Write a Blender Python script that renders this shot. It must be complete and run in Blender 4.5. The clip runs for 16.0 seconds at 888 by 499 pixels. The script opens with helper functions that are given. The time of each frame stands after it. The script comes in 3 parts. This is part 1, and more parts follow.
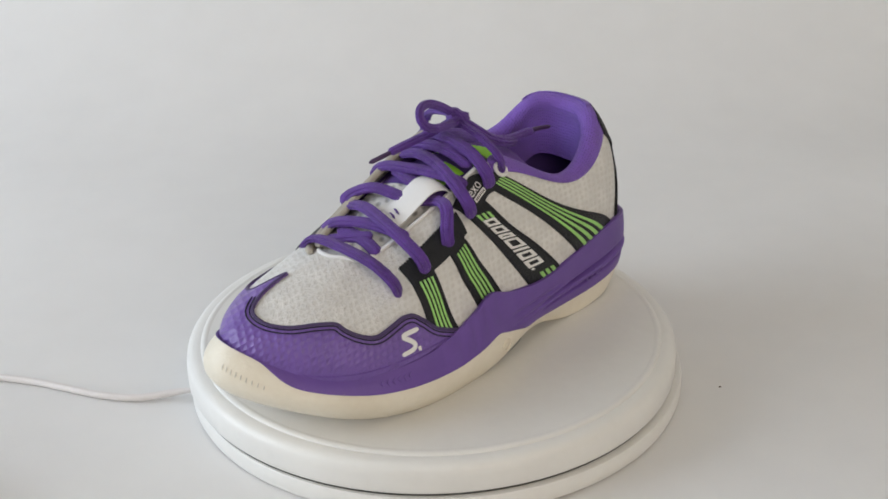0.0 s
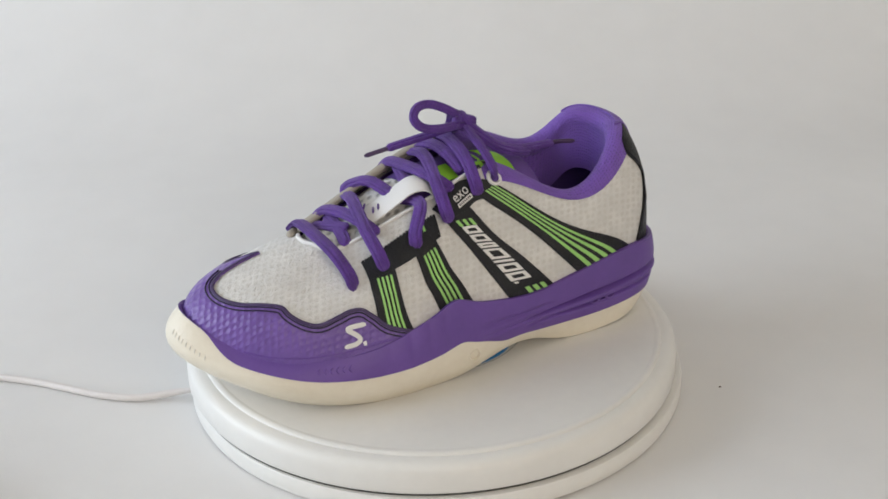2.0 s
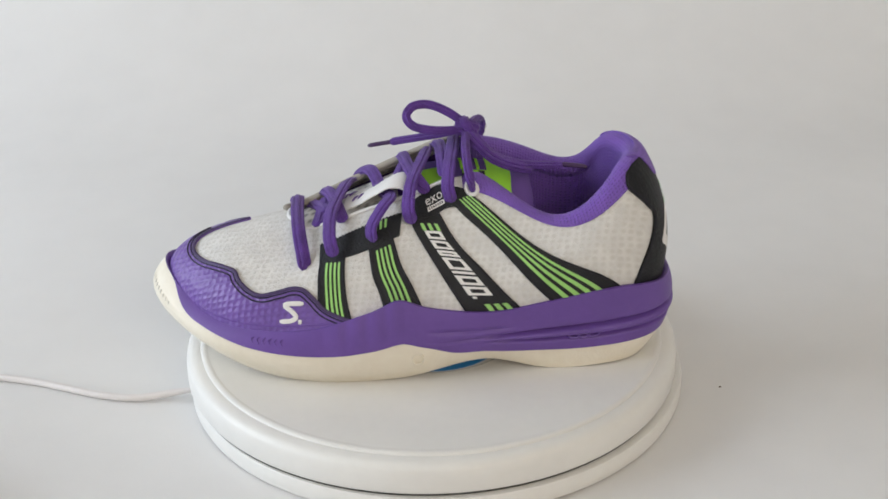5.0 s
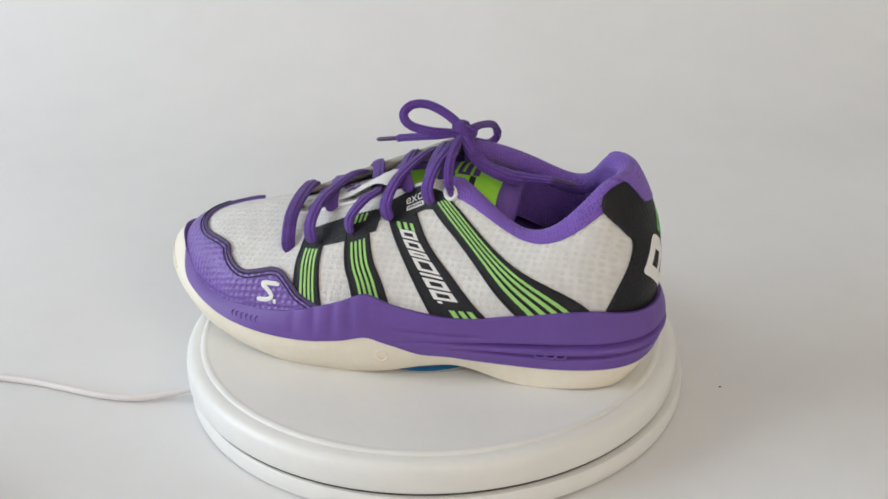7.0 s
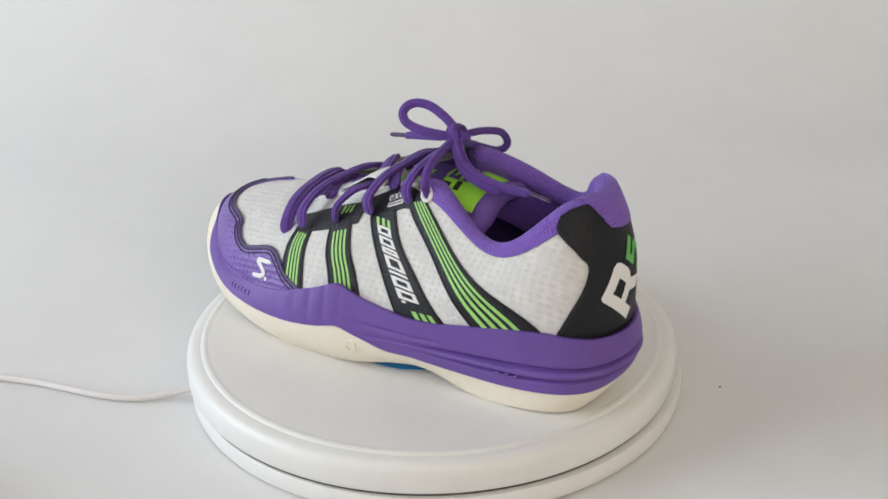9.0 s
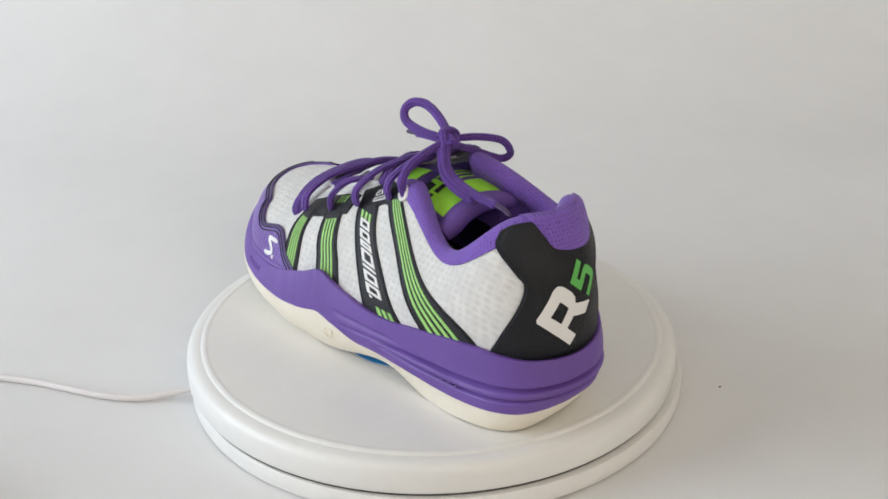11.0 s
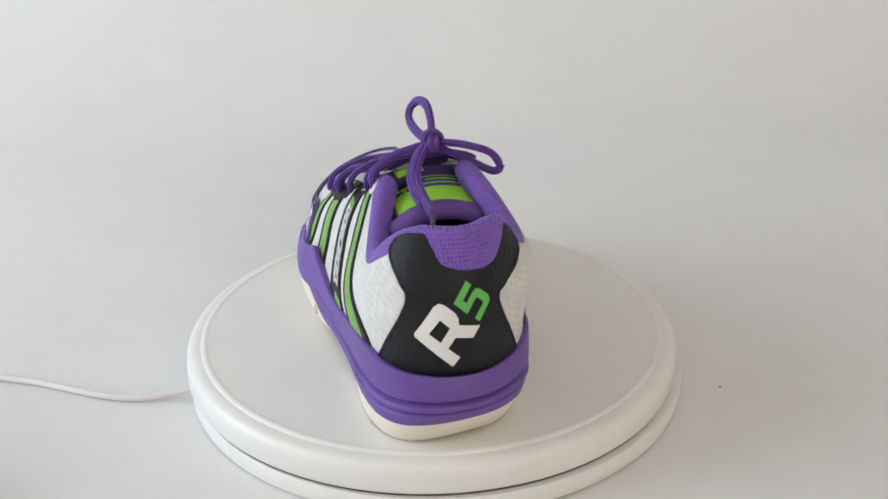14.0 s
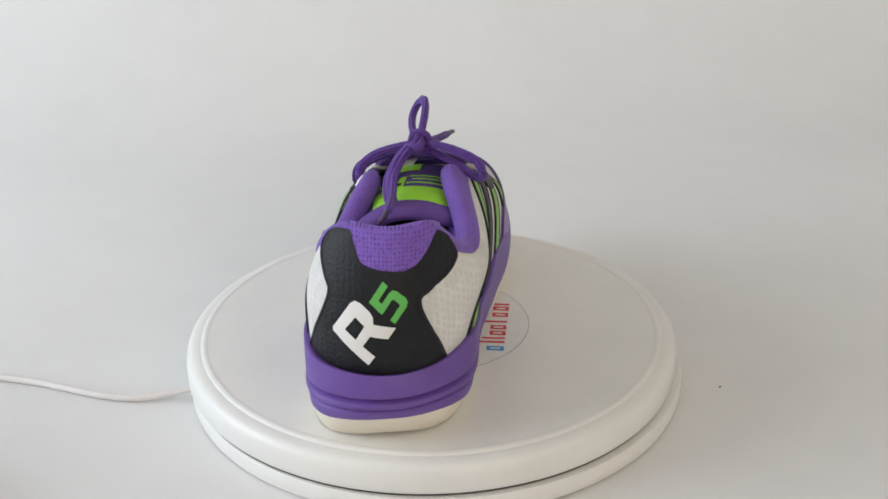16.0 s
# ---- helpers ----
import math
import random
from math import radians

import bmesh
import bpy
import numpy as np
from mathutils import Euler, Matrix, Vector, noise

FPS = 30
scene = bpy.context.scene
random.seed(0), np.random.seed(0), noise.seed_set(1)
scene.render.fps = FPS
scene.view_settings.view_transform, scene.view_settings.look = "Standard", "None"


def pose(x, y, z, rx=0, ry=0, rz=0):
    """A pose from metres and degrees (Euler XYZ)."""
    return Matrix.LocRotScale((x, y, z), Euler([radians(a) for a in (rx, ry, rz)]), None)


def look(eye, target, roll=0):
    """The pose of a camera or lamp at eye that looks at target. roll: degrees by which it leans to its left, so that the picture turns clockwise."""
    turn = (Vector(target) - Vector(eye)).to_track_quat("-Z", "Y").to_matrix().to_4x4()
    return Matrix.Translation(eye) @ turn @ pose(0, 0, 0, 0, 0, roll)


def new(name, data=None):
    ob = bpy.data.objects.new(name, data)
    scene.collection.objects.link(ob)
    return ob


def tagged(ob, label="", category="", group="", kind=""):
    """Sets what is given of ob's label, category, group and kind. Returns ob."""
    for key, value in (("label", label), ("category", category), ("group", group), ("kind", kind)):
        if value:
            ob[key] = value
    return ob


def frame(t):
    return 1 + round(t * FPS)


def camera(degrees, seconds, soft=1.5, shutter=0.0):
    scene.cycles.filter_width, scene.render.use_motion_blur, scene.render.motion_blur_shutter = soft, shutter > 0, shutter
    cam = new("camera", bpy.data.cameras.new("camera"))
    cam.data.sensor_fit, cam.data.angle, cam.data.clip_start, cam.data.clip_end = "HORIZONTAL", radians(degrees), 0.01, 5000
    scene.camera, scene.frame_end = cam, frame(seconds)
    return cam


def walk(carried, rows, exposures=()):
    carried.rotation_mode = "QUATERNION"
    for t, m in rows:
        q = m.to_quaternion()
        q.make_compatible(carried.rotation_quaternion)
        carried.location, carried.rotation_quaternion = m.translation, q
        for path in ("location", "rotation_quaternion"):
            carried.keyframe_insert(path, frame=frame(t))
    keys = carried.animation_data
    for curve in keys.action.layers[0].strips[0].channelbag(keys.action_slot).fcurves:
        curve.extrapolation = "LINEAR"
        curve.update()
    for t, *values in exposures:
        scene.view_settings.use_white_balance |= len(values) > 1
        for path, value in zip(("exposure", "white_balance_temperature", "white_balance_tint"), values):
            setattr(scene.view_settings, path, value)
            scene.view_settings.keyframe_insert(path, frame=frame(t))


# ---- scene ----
from mathutils.geometry import tessellate_polygon

# The camera stands still; the turntable carries the shoe round.
TOP = 0.033                       # height of the platter's top
TURN0, SPEED = -132.38, -8.8285    # heading of the shoe at the start, degrees a second

cam = camera(37.0, 16.0, 1.7)
STAND = pose(0.0, -0.6961, 0.4152, 90 - 25.551, 0, -0.686) @ pose(0, 0, 0, 0, 0, -0.922)
walk(cam, [(0.0, STAND), (16.0, STAND)], [(0.0, -0.53, 6380, 9.7), (3.0, -0.47, 6380, 9.7), (8.0, -0.45, 6380, 9.7), (12.0, -0.42, 6380, 9.7), (16.0, -0.43, 6380, 9.7)])

# ---- light: a large window beside the set, an added warm fill lamp, daylight in the sky ----
world = bpy.data.worlds.new("daylight")
scene.world = world
world.use_nodes = True
wn = world.node_tree.nodes
sky = wn.new("ShaderNodeTexSky")
sky.sky_type, sky.sun_disc = "NISHITA", False
sky.sun_elevation, sky.sun_rotation = radians(40), radians(250)
world.node_tree.links.new(sky.outputs[0], wn["Background"].inputs[0])
wn["Background"].inputs[1].default_value = 0.1


def area_light(name, eye, target, w, h, power, color):
    data = bpy.data.lights.new(name, "AREA")
    data.shape, data.size, data.size_y, data.energy, data.color = "RECTANGLE", w, h, power, color
    ob = new(name, data)
    ob.matrix_world = look(eye, target)
    return ob


# daylight from the window on the left
area_light("soft_area_lamp", (-1.62, -0.20, 0.68), (0, -0.10, 0.08), 1.3, 1.1, 32, (0.81, 0.90, 1.0))
# warm fill added behind the camera to lift the front and right
area_light("soft_area_lamp", (0.75, -1.93, 1.15), (0, 0, 0.3), 1.2, 1.0, 20, (1.0, 0.855, 0.68))


# ---- materials ----
def material(name, color, rough=0.6, metal=0.0, vary=0.1, grain=60.0, bump=0.0, bump_scale=400.0, sheen=0.0, second=None, spec=0.5):
    """A surface whose colour drifts at two scales, with a fine relief."""
    m = bpy.data.materials.new(name)
    m.use_nodes = True
    nt = m.node_tree
    N, L = nt.nodes, nt.links
    b = N["Principled BSDF"]
    tc = N.new("ShaderNodeTexCoord")
    n1, n2 = N.new("ShaderNodeTexNoise"), N.new("ShaderNodeTexNoise")
    n1.inputs["Scale"].default_value, n2.inputs["Scale"].default_value = grain, grain * 9
    n1.inputs["Detail"].default_value, n2.inputs["Detail"].default_value = 5, 3
    mix = N.new("ShaderNodeMath")
    mix.operation = "MULTIPLY_ADD"
    mix.inputs[1].default_value = 0.35
    L.new(n2.outputs[0], mix.inputs[0])
    L.new(n1.outputs[0], mix.inputs[2])
    ramp = N.new("ShaderNodeValToRGB")
    lo = second or tuple(c * (1 - vary) for c in color)
    hi = tuple(min(1, c * (1 + vary * 0.5)) for c in color)
    ramp.color_ramp.elements[0].position, ramp.color_ramp.elements[1].position = 0.38, 0.85
    ramp.color_ramp.elements[0].color, ramp.color_ramp.elements[1].color = (*lo, 1), (*hi, 1)
    for n in (n1, n2):
        L.new(tc.outputs["Object"], n.inputs["Vector"])
    L.new(mix.outputs[0], ramp.inputs[0])
    L.new(ramp.outputs[0], b.inputs["Base Color"])
    b.inputs["Roughness"].default_value, b.inputs["Metallic"].default_value = rough, metal
    b.inputs["Specular IOR Level"].default_value = spec
    if sheen:
        b.inputs["Sheen Weight"].default_value = sheen
    if bump:
        n3 = N.new("ShaderNodeTexNoise")
        n3.inputs["Scale"].default_value, n3.inputs["Detail"].default_value = bump_scale, 4
        L.new(tc.outputs["Object"], n3.inputs["Vector"])
        bp = N.new("ShaderNodeBump")
        bp.inputs["Strength"].default_value, bp.inputs["Distance"].default_value = bump, 0.001
        L.new(n3.outputs[0], bp.inputs["Height"])
        L.new(bp.outputs[0], b.inputs["Normal"])
    return m


def cellular(m, scale, depth, dark=None, size=0.5, invert=False, smooth=0.0):
    """Adds a relief of small cells to a material (knitted mesh, dimples), with darker pits."""
    nt = m.node_tree
    N, L = nt.nodes, nt.links
    b = N["Principled BSDF"]
    tc = next(n for n in N if n.type == "TEX_COORD")
    vo = N.new("ShaderNodeTexVoronoi")
    vo.feature, vo.inputs["Scale"].default_value = "F1", scale
    vo.inputs["Randomness"].default_value = 0.25
    L.new(tc.outputs["UV"], vo.inputs["Vector"])
    mr = N.new("ShaderNodeMapRange")
    mr.interpolation_type = "SMOOTHSTEP"
    mr.inputs["From Min"].default_value, mr.inputs["From Max"].default_value = 0.1, size
    if invert:
        mr.inputs["To Min"].default_value, mr.inputs["To Max"].default_value = 1.0, 0.0
    L.new(vo.outputs["Distance"], mr.inputs["Value"])
    bp = N.new("ShaderNodeBump")
    bp.inputs["Strength"].default_value, bp.inputs["Distance"].default_value = 1.0, depth
    L.new(mr.outputs[0], bp.inputs["Height"])
    old = b.inputs["Normal"].links
    if old:
        L.new(old[0].from_socket, bp.inputs["Normal"])
    L.new(bp.outputs[0], b.inputs["Normal"])
    if dark:
        src = b.inputs["Base Color"].links[0].from_socket
        mx = N.new("ShaderNodeMix")
        mx.data_type = "RGBA"
        L.new(mr.outputs[0], mx.inputs[0])
        mx.inputs[6].default_value = (*dark, 1)
        L.new(src, mx.inputs[7])
        L.new(mx.outputs[2], b.inputs["Base Color"])
    return m


M_CLOTH = material("white_backdrop_cloth", (0.78, 0.77, 0.76), 0.85, vary=0.05, grain=3, bump=0.15, bump_scale=900)
M_WALL = material("room_wall_paint", (0.80, 0.78, 0.74), 0.8, vary=0.06, grain=4)
M_PLASTIC = material("white_plastic", (0.80, 0.785, 0.75), 0.42, vary=0.04, grain=18, bump=0.05, bump_scale=700)
M_MESH = cellular(material("white_knitted_mesh", (0.775, 0.755, 0.725), 0.85, vary=0.12, grain=110, bump=1.0, bump_scale=1100, spec=0.25), 1.0, 0.0002, (0.70, 0.675, 0.635), 0.55)
M_PURPLE_RUBBER = material("purple_moulded_foam", (0.140, 0.067, 0.318), 0.5, vary=0.12, grain=40, bump=0.12, bump_scale=900)
M_PURPLE_SKIN = cellular(material("purple_dimpled_synthetic", (0.165, 0.088, 0.355), 0.36, vary=0.12, grain=50, bump=0.1, bump_scale=900), 1.0, 0.0004, None, 0.6)
M_PURPLE_KNIT = cellular(material("purple_air_mesh", (0.21, 0.10, 0.50), 0.8, vary=0.1, grain=60, bump=0.3, bump_scale=2000, sheen=0.15), 1.0, 0.0006, (0.125, 0.055, 0.32), 0.42)
M_LINING = material("dark_purple_lining", (0.10, 0.05, 0.24), 0.9, vary=0.15, grain=60, bump=0.3, bump_scale=1500)
M_LINING_PAD = material("purple_padded_textile", (0.14, 0.07, 0.30), 0.85, vary=0.12, grain=70, bump=0.3, bump_scale=1500)
M_LACE = material("purple_woven_lace", (0.108, 0.034, 0.285), 0.7, vary=0.28, grain=160, bump=1.0, bump_scale=1200, sheen=0.15)
M_AGLET = material("dark_plastic_tip", (0.05, 0.02, 0.08), 0.35, vary=0.1)
M_CREAM = material("cream_gum_rubber", (0.80, 0.74, 0.62), 0.5, vary=0.1, grain=25, bump=0.2, bump_scale=600, second=(0.75, 0.675, 0.54))
M_BLACK = material("black_synthetic", (0.0125, 0.013, 0.016), 0.48, vary=0.3, grain=90, bump=0.6, bump_scale=700, spec=0.35)
M_BLACK_GRAIN = cellular(material("black_dimpled_synthetic", (0.010, 0.0105, 0.013), 0.5, vary=0.3, grain=90, bump=0.5, bump_scale=700, spec=0.28), 1.0, 0.00011, None, 0.55)
M_GREEN = material("lime_green_print", (0.34, 0.64, 0.18), 0.55, vary=0.1, grain=80)
M_GREEN_DEEP = material("green_print", (0.12, 0.47, 0.09), 0.5, vary=0.08, grain=80)
M_WHITE = material("white_print", (0.80, 0.78, 0.76), 0.5, vary=0.04, grain=60)
M_THREAD = material("black_stitching", (0.012, 0.010, 0.02), 0.7, vary=0.2)
M_PURPLE_EDGE = material("dark_purple_edge", (0.060, 0.035, 0.115), 0.5, vary=0.15, grain=90)
M_GREY = material("grey_webbing", (0.44, 0.40, 0.34), 0.8, vary=0.12, grain=90, bump=0.4, bump_scale=1500)
M_RED = material("red_print", (0.60, 0.03, 0.07), 0.45, vary=0.08)
M_BLUE = material("blue_print", (0.04, 0.28, 0.68), 0.45, vary=0.08)
M_CABLE = material("white_cable_sheath", (0.74, 0.70, 0.68), 0.5, vary=0.05)
M_LINT = material("brown_lint", (0.16, 0.12, 0.10), 0.9, vary=0.2)
# near-black base colour that stands for the shade in the turntable's groove
M_GAP_SHADE = material("painted_gap_shade", (0.05, 0.05, 0.045), 0.7, vary=0.1)
M_FILM = bpy.data.materials.new("clear_film")
M_FILM.use_nodes = True
_b = M_FILM.node_tree.nodes["Principled BSDF"]
_b.inputs["Transmission Weight"].default_value, _b.inputs["Roughness"].default_value, _b.inputs["IOR"].default_value = 1.0, 0.25, 1.2
_b.inputs["Base Color"].default_value = (0.95, 0.96, 0.97, 1)


# ---- mesh helpers ----
def mesh_object(name, bm, mat, parent=None, label="", smooth=True):
    bmesh.ops.recalc_face_normals(bm, faces=bm.faces)
    me = bpy.data.meshes.new(name)
    bm.to_mesh(me)
    bm.free()
    if smooth:
        me.polygons.foreach_set("use_smooth", [True] * len(me.polygons))
        me.set_sharp_from_angle(angle=radians(50))
    me.materials.append(mat)
    ob = new(name, me)
    if parent:
        ob.parent = parent
    if label:
        ob["label"] = label
    return ob


def part(name, bm, mat, parent, label=""):
    return mesh_object(name, bm, mat, parent, label)


def grid(P, wrap_u=False, wrap_v=False, bm=None, uv=None):
    """A sheet of quads through the points P[i, j] (metres)."""
    bm = bm or bmesh.new()
    n, m = P.shape[:2]
    V = [[bm.verts.new(P[i, j]) for j in range(m)] for i in range(n)]
    lay = bm.loops.layers.uv.verify() if uv is not None else None
    for i in range(n if wrap_u else n - 1):
        for j in range(m if wrap_v else m - 1):
            i1, j1 = (i + 1) % n, (j + 1) % m
            q = ((i, j), (i1, j), (i1, j1), (i, j1))
            f = bm.faces.new([V[a][b] for a, b in q])
            if lay:
                for loop, (a, b) in zip(f.loops, q):
                    loop[lay].uv = uv[a, b]
    return bm


def lathe(profile, n=128):
    a = np.linspace(0, 2 * np.pi, n, endpoint=False)
    p = np.array(profile)
    P = np.stack([np.cos(a)[:, None] * p[None, :, 0], np.sin(a)[:, None] * p[None, :, 0], np.ones(n)[:, None] * p[None, :, 1]], -1)
    return grid(P, wrap_u=True)


def smooth_line(points, n, closed=False):
    """n points along a Catmull-Rom curve through the given ones, evenly spaced."""
    p = np.array(points, float)
    k = len(p)
    ext = np.vstack([p[-1], p, p[0], p[1]]) if closed else np.vstack([2 * p[0] - p[1], p, 2 * p[-1] - p[-2]])
    t = np.linspace(0, 1, 24, endpoint=False)[:, None]
    out = []
    for i in range(k if closed else k - 1):
        a, b, c, d = ext[i:i + 4]
        out.append(0.5 * (2 * b + (c - a) * t + (2 * a - 5 * b + 4 * c - d) * t ** 2 + (3 * b - a - 3 * c + d) * t ** 3))
    out = np.vstack(out + [p[:1] if closed else p[-1:]])
    s = np.concatenate([[0], np.cumsum(np.linalg.norm(np.diff(out, axis=0), axis=1))])
    w = np.linspace(0, s[-1], n, endpoint=not closed)
    return np.stack([np.interp(w, s, out[:, j]) for j in range(out.shape[1])], -1)


def tube(points, wide, thick, n=60, sides=10, flat=None, closed=False, ends=True, ribs=0):
    """A cord of oval section along a smooth line; its flat side faces the direction flat."""
    c = smooth_line(points, n, closed)
    tan = np.gradient(c, axis=0)
    if closed:
        tan = np.roll(c, -1, 0) - np.roll(c, 1, 0)
    tan /= np.linalg.norm(tan, axis=1)[:, None]
    up = np.array(flat if flat is not None else (0, 0, 1), float)
    if up.ndim == 1:
        up = np.repeat(up[None], n, 0)
    else:
        up = smooth_line(up, n, closed)
    side = np.cross(tan, up)
    side /= np.linalg.norm(side, axis=1)[:, None] + 1e-9
    nor = np.cross(side, tan)
    a = np.linspace(0, 2 * np.pi, sides, endpoint=False)
    taper = np.ones(n)
    if ends and not closed:
        taper[0] = taper[-1] = 0.45
        taper[1] = taper[-2] = 0.85
    ex = np.sign(np.cos(a)) * np.abs(np.cos(a)) ** 0.8
    rb = 1 - 0.34 * (0.5 + 0.5 * np.cos(a * ribs)) ** 3 if ribs else np.ones(sides)
    P = c[:, None] + taper[:, None, None] * rb[None, :, None] * (side[:, None] * (ex * wide / 2)[None, :, None] + nor[:, None] * (np.sin(a) * thick / 2)[None, :, None])
    bm = grid(P, wrap_u=closed, wrap_v=True)
    if not closed:
        bm.verts.ensure_lookup_table()
        for i in (0, n - 1):
            bm.faces.new([bm.verts[i * sides + j] for j in range(sides)])
    return bm


# ---- the shoe's shape: closed rails round the foot, in millimetres, from the heel along the outer side to the toe and back ----
FEATHER = [(-131, 14, 40), (-122, 45.5, 40), (-96.5, 56.5, 40), (-58, 58, 38), (-25, 60, 38), (8, 62, 38), (36, 64, 36), (66, 62, 30), (103, 51, 26), (130, 30, 28),
           (146, 0, 38), (137, -23.5, 34), (115, -39, 28), (75, -45.5, 32), (36, -42, 36), (8, -38, 38), (-25, -34, 38), (-58, -30, 38), (-95, -27, 40), (-121, -12, 40)]
LOWER = [(-133, 13, 66), (-125.5, 39.5, 66), (-98.5, 56, 64), (-60, 58.5, 62), (-27, 54.7, 62), (7, 53.2, 62), (37, 54.8, 57), (66, 53, 52), (101, 46, 49), (127, 28, 51),
         (142, -1, 55.5), (132, -23, 54), (111, -36.5, 51), (74, -42.5, 52), (37, -41, 58), (8, -37.5, 62), (-25, -35, 64), (-58, -33.5, 64), (-97, -28.5, 64), (-121.5, -10, 66)]
UPPER = [(-128.7, 12, 91), (-119, 40, 92), (-94.5, 54.5, 81), (-62, 52.5, 78), (-28, 44.2, 86), (3, 42.2, 83), (36, 44.8, 75), (66, 42, 64), (93, 31, 62), (109, 17, 65),
         (115, -7, 67), (109, -19, 65), (97, -28.5, 64), (70, -35.5, 66), (37, -35.5, 76), (5, -33, 84), (-27, -32, 90), (-60, -35.5, 84), (-93, -32, 82), (-118, -10, 90)]
OPENING = [(-119, 12, 112.5), (-108, 37, 112), (-88.5, 48, 96.5), (-62, 46, 87), (-27, 32.2, 106), (0, 25.2, 100), (36, 23.8, 87), (67, 17, 75), (75, 9, 75.5), (78, 2, 75),
           (79, -4, 75), (78, -9, 75), (75, -14, 74), (67, -20, 74), (36, -23, 87), (2, -24, 101), (-27, -18, 112), (-60, -24.5, 101), (-87, -24.5, 94), (-107.5, -11, 111)]


def ring(points):
    """A smooth closed curve through the points; its parameter runs from 0 to their number."""
    p = np.array(points, float)
    k = len(p)
    A = np.eye(k) * 4 + np.roll(np.eye(k), 1, 0) + np.roll(np.eye(k), -1, 0)
    d = np.linalg.solve(A, 3 * (np.roll(p, -1, 0) - np.roll(p, 1, 0)))

    def at(s):
        s = np.asarray(s, float) % k
        i = np.floor(s).astype(int) % k
        j, t = (i + 1) % k, (s - np.floor(s))[..., None]
        a, b = p[i], p[j]
        c2 = 3 * (b - a) - 2 * d[i] - d[j]
        c3 = 2 * (a - b) + d[i] + d[j]
        return a + d[i] * t + c2 * t ** 2 + c3 * t ** 3
    return at


RAILS = [ring(r) for r in (FEATHER, LOWER, UPPER, OPENING)]
AT = (0.0, 0.35, 0.7, 1.0)


def upper(s, v, off=0.0):
    """The point of the upper at s round the foot and v from the sole (0) to the opening (1), raised by off; millimetres."""
    s, v = np.broadcast_arrays(np.asarray(s, float), np.asarray(v, float))

    def raw(s, v):
        R = [r(s) for r in RAILS]
        out = 0
        for i in range(4):
            w = 1.0
            for j in range(4):
                if j != i:
                    w = w * (v - AT[j]) / (AT[i] - AT[j])
            out = out + R[i] * w[..., None]
        return out
    p = raw(s, v)
    if np.any(off):
        e = 1e-3
        n = np.cross(raw(s + e, v) - raw(s - e, v), raw(s, v + e) - raw(s, v - e))
        n /= np.linalg.norm(n, axis=-1)[..., None] + 1e-12
        p = p - n * np.asarray(off)[..., None] if np.ndim(off) else p - n * off
    return p


# The sole's wall: its edge on the ground, its widest line, and its top line.
GROUND = [(-120, 14, 2), (-118, 42.5, 1), (-93.5, 56, 1), (-58, 56, 1), (-27, 56, 8), (8, 60, 3), (36, 60, 0), (66, 58, 0), (101, 48, 4), (130, 28, 13),
          (144, -1, 18), (135, -22, 16), (112, -35, 9), (76, -41, 1), (36, -40, 0), (8, -35, 3), (-25, -28, 6), (-58, -24, 0), (-88, -22, 0), (-112, -9, 1)]
BELLY = [(-135.7, 14, 21), (-127.5, 45.5, 20), (-97.5, 57.5, 18), (-58, 59, 18), (-25, 62, 20), (8, 66, 18), (36, 68, 16), (68, 66, 14), (105, 57, 17), (138, 34, 25),
         (158.5, 1, 33), (147, -27, 30), (118, -42.5, 24), (76, -47, 16), (36, -44, 16), (8, -39.5, 18), (-25, -34, 20), (-58, -29, 18), (-96, -27, 18), (-123.7, -12, 21)]
LIP = [(-135.2, 14, 44.5), (-126, 46.5, 47), (-96.5, 58.5, 49), (-58, 60, 43), (-25, 62, 40), (8, 63, 45), (36, 64, 44), (66.5, 62, 35), (103, 51.5, 32), (131, 31, 37),
       (150.5, 0, 51), (139, -24.5, 46), (116, -39, 37), (77, -45.5, 35), (36, -43, 40), (8, -39.5, 43), (-25, -36, 41), (-58, -32, 43), (-95, -29, 48), (-121.5, -14, 46)]
CREAM_AT = [0, 1, 2, 3, 3.7, 4.4, 4.8, 5.35, 5.9, 6.5, 7, 7.5, 8, 8.4, 8.75, 9.05, 9.25, 9.5, 10, 11, 11.5, 12, 13, 14, 15, 16, 17, 18, 19, 20]
CREAM_TOP = [0.45, 0.37, 0.36, 0.34, 0.29, 0.36, 0.53, 0.64, 0.61, 0.61, 0.64, 0.67, 0.70, 0.74, 0.76, 0.77, 0.86, 1.0, 1.0, 1.0, 0.95, 0.75, 0.6, 0.5, 0.5, 0.3, 0.3, 0.33, 0.4, 0.45]
S_GROUND, S_BELLY, S_LIP = ring(GROUND), ring(BELLY), ring(LIP)


def cream_top(s):
    """How high up the wall the cream rubber reaches, softly rounded."""
    w = np.array([1, 2, 3, 2, 1]) / 9
    return sum(k * np.interp((np.asarray(s) + o) % 20, CREAM_AT, CREAM_TOP) for k, o in zip(w, (-0.16, -0.08, 0, 0.08, 0.16)))


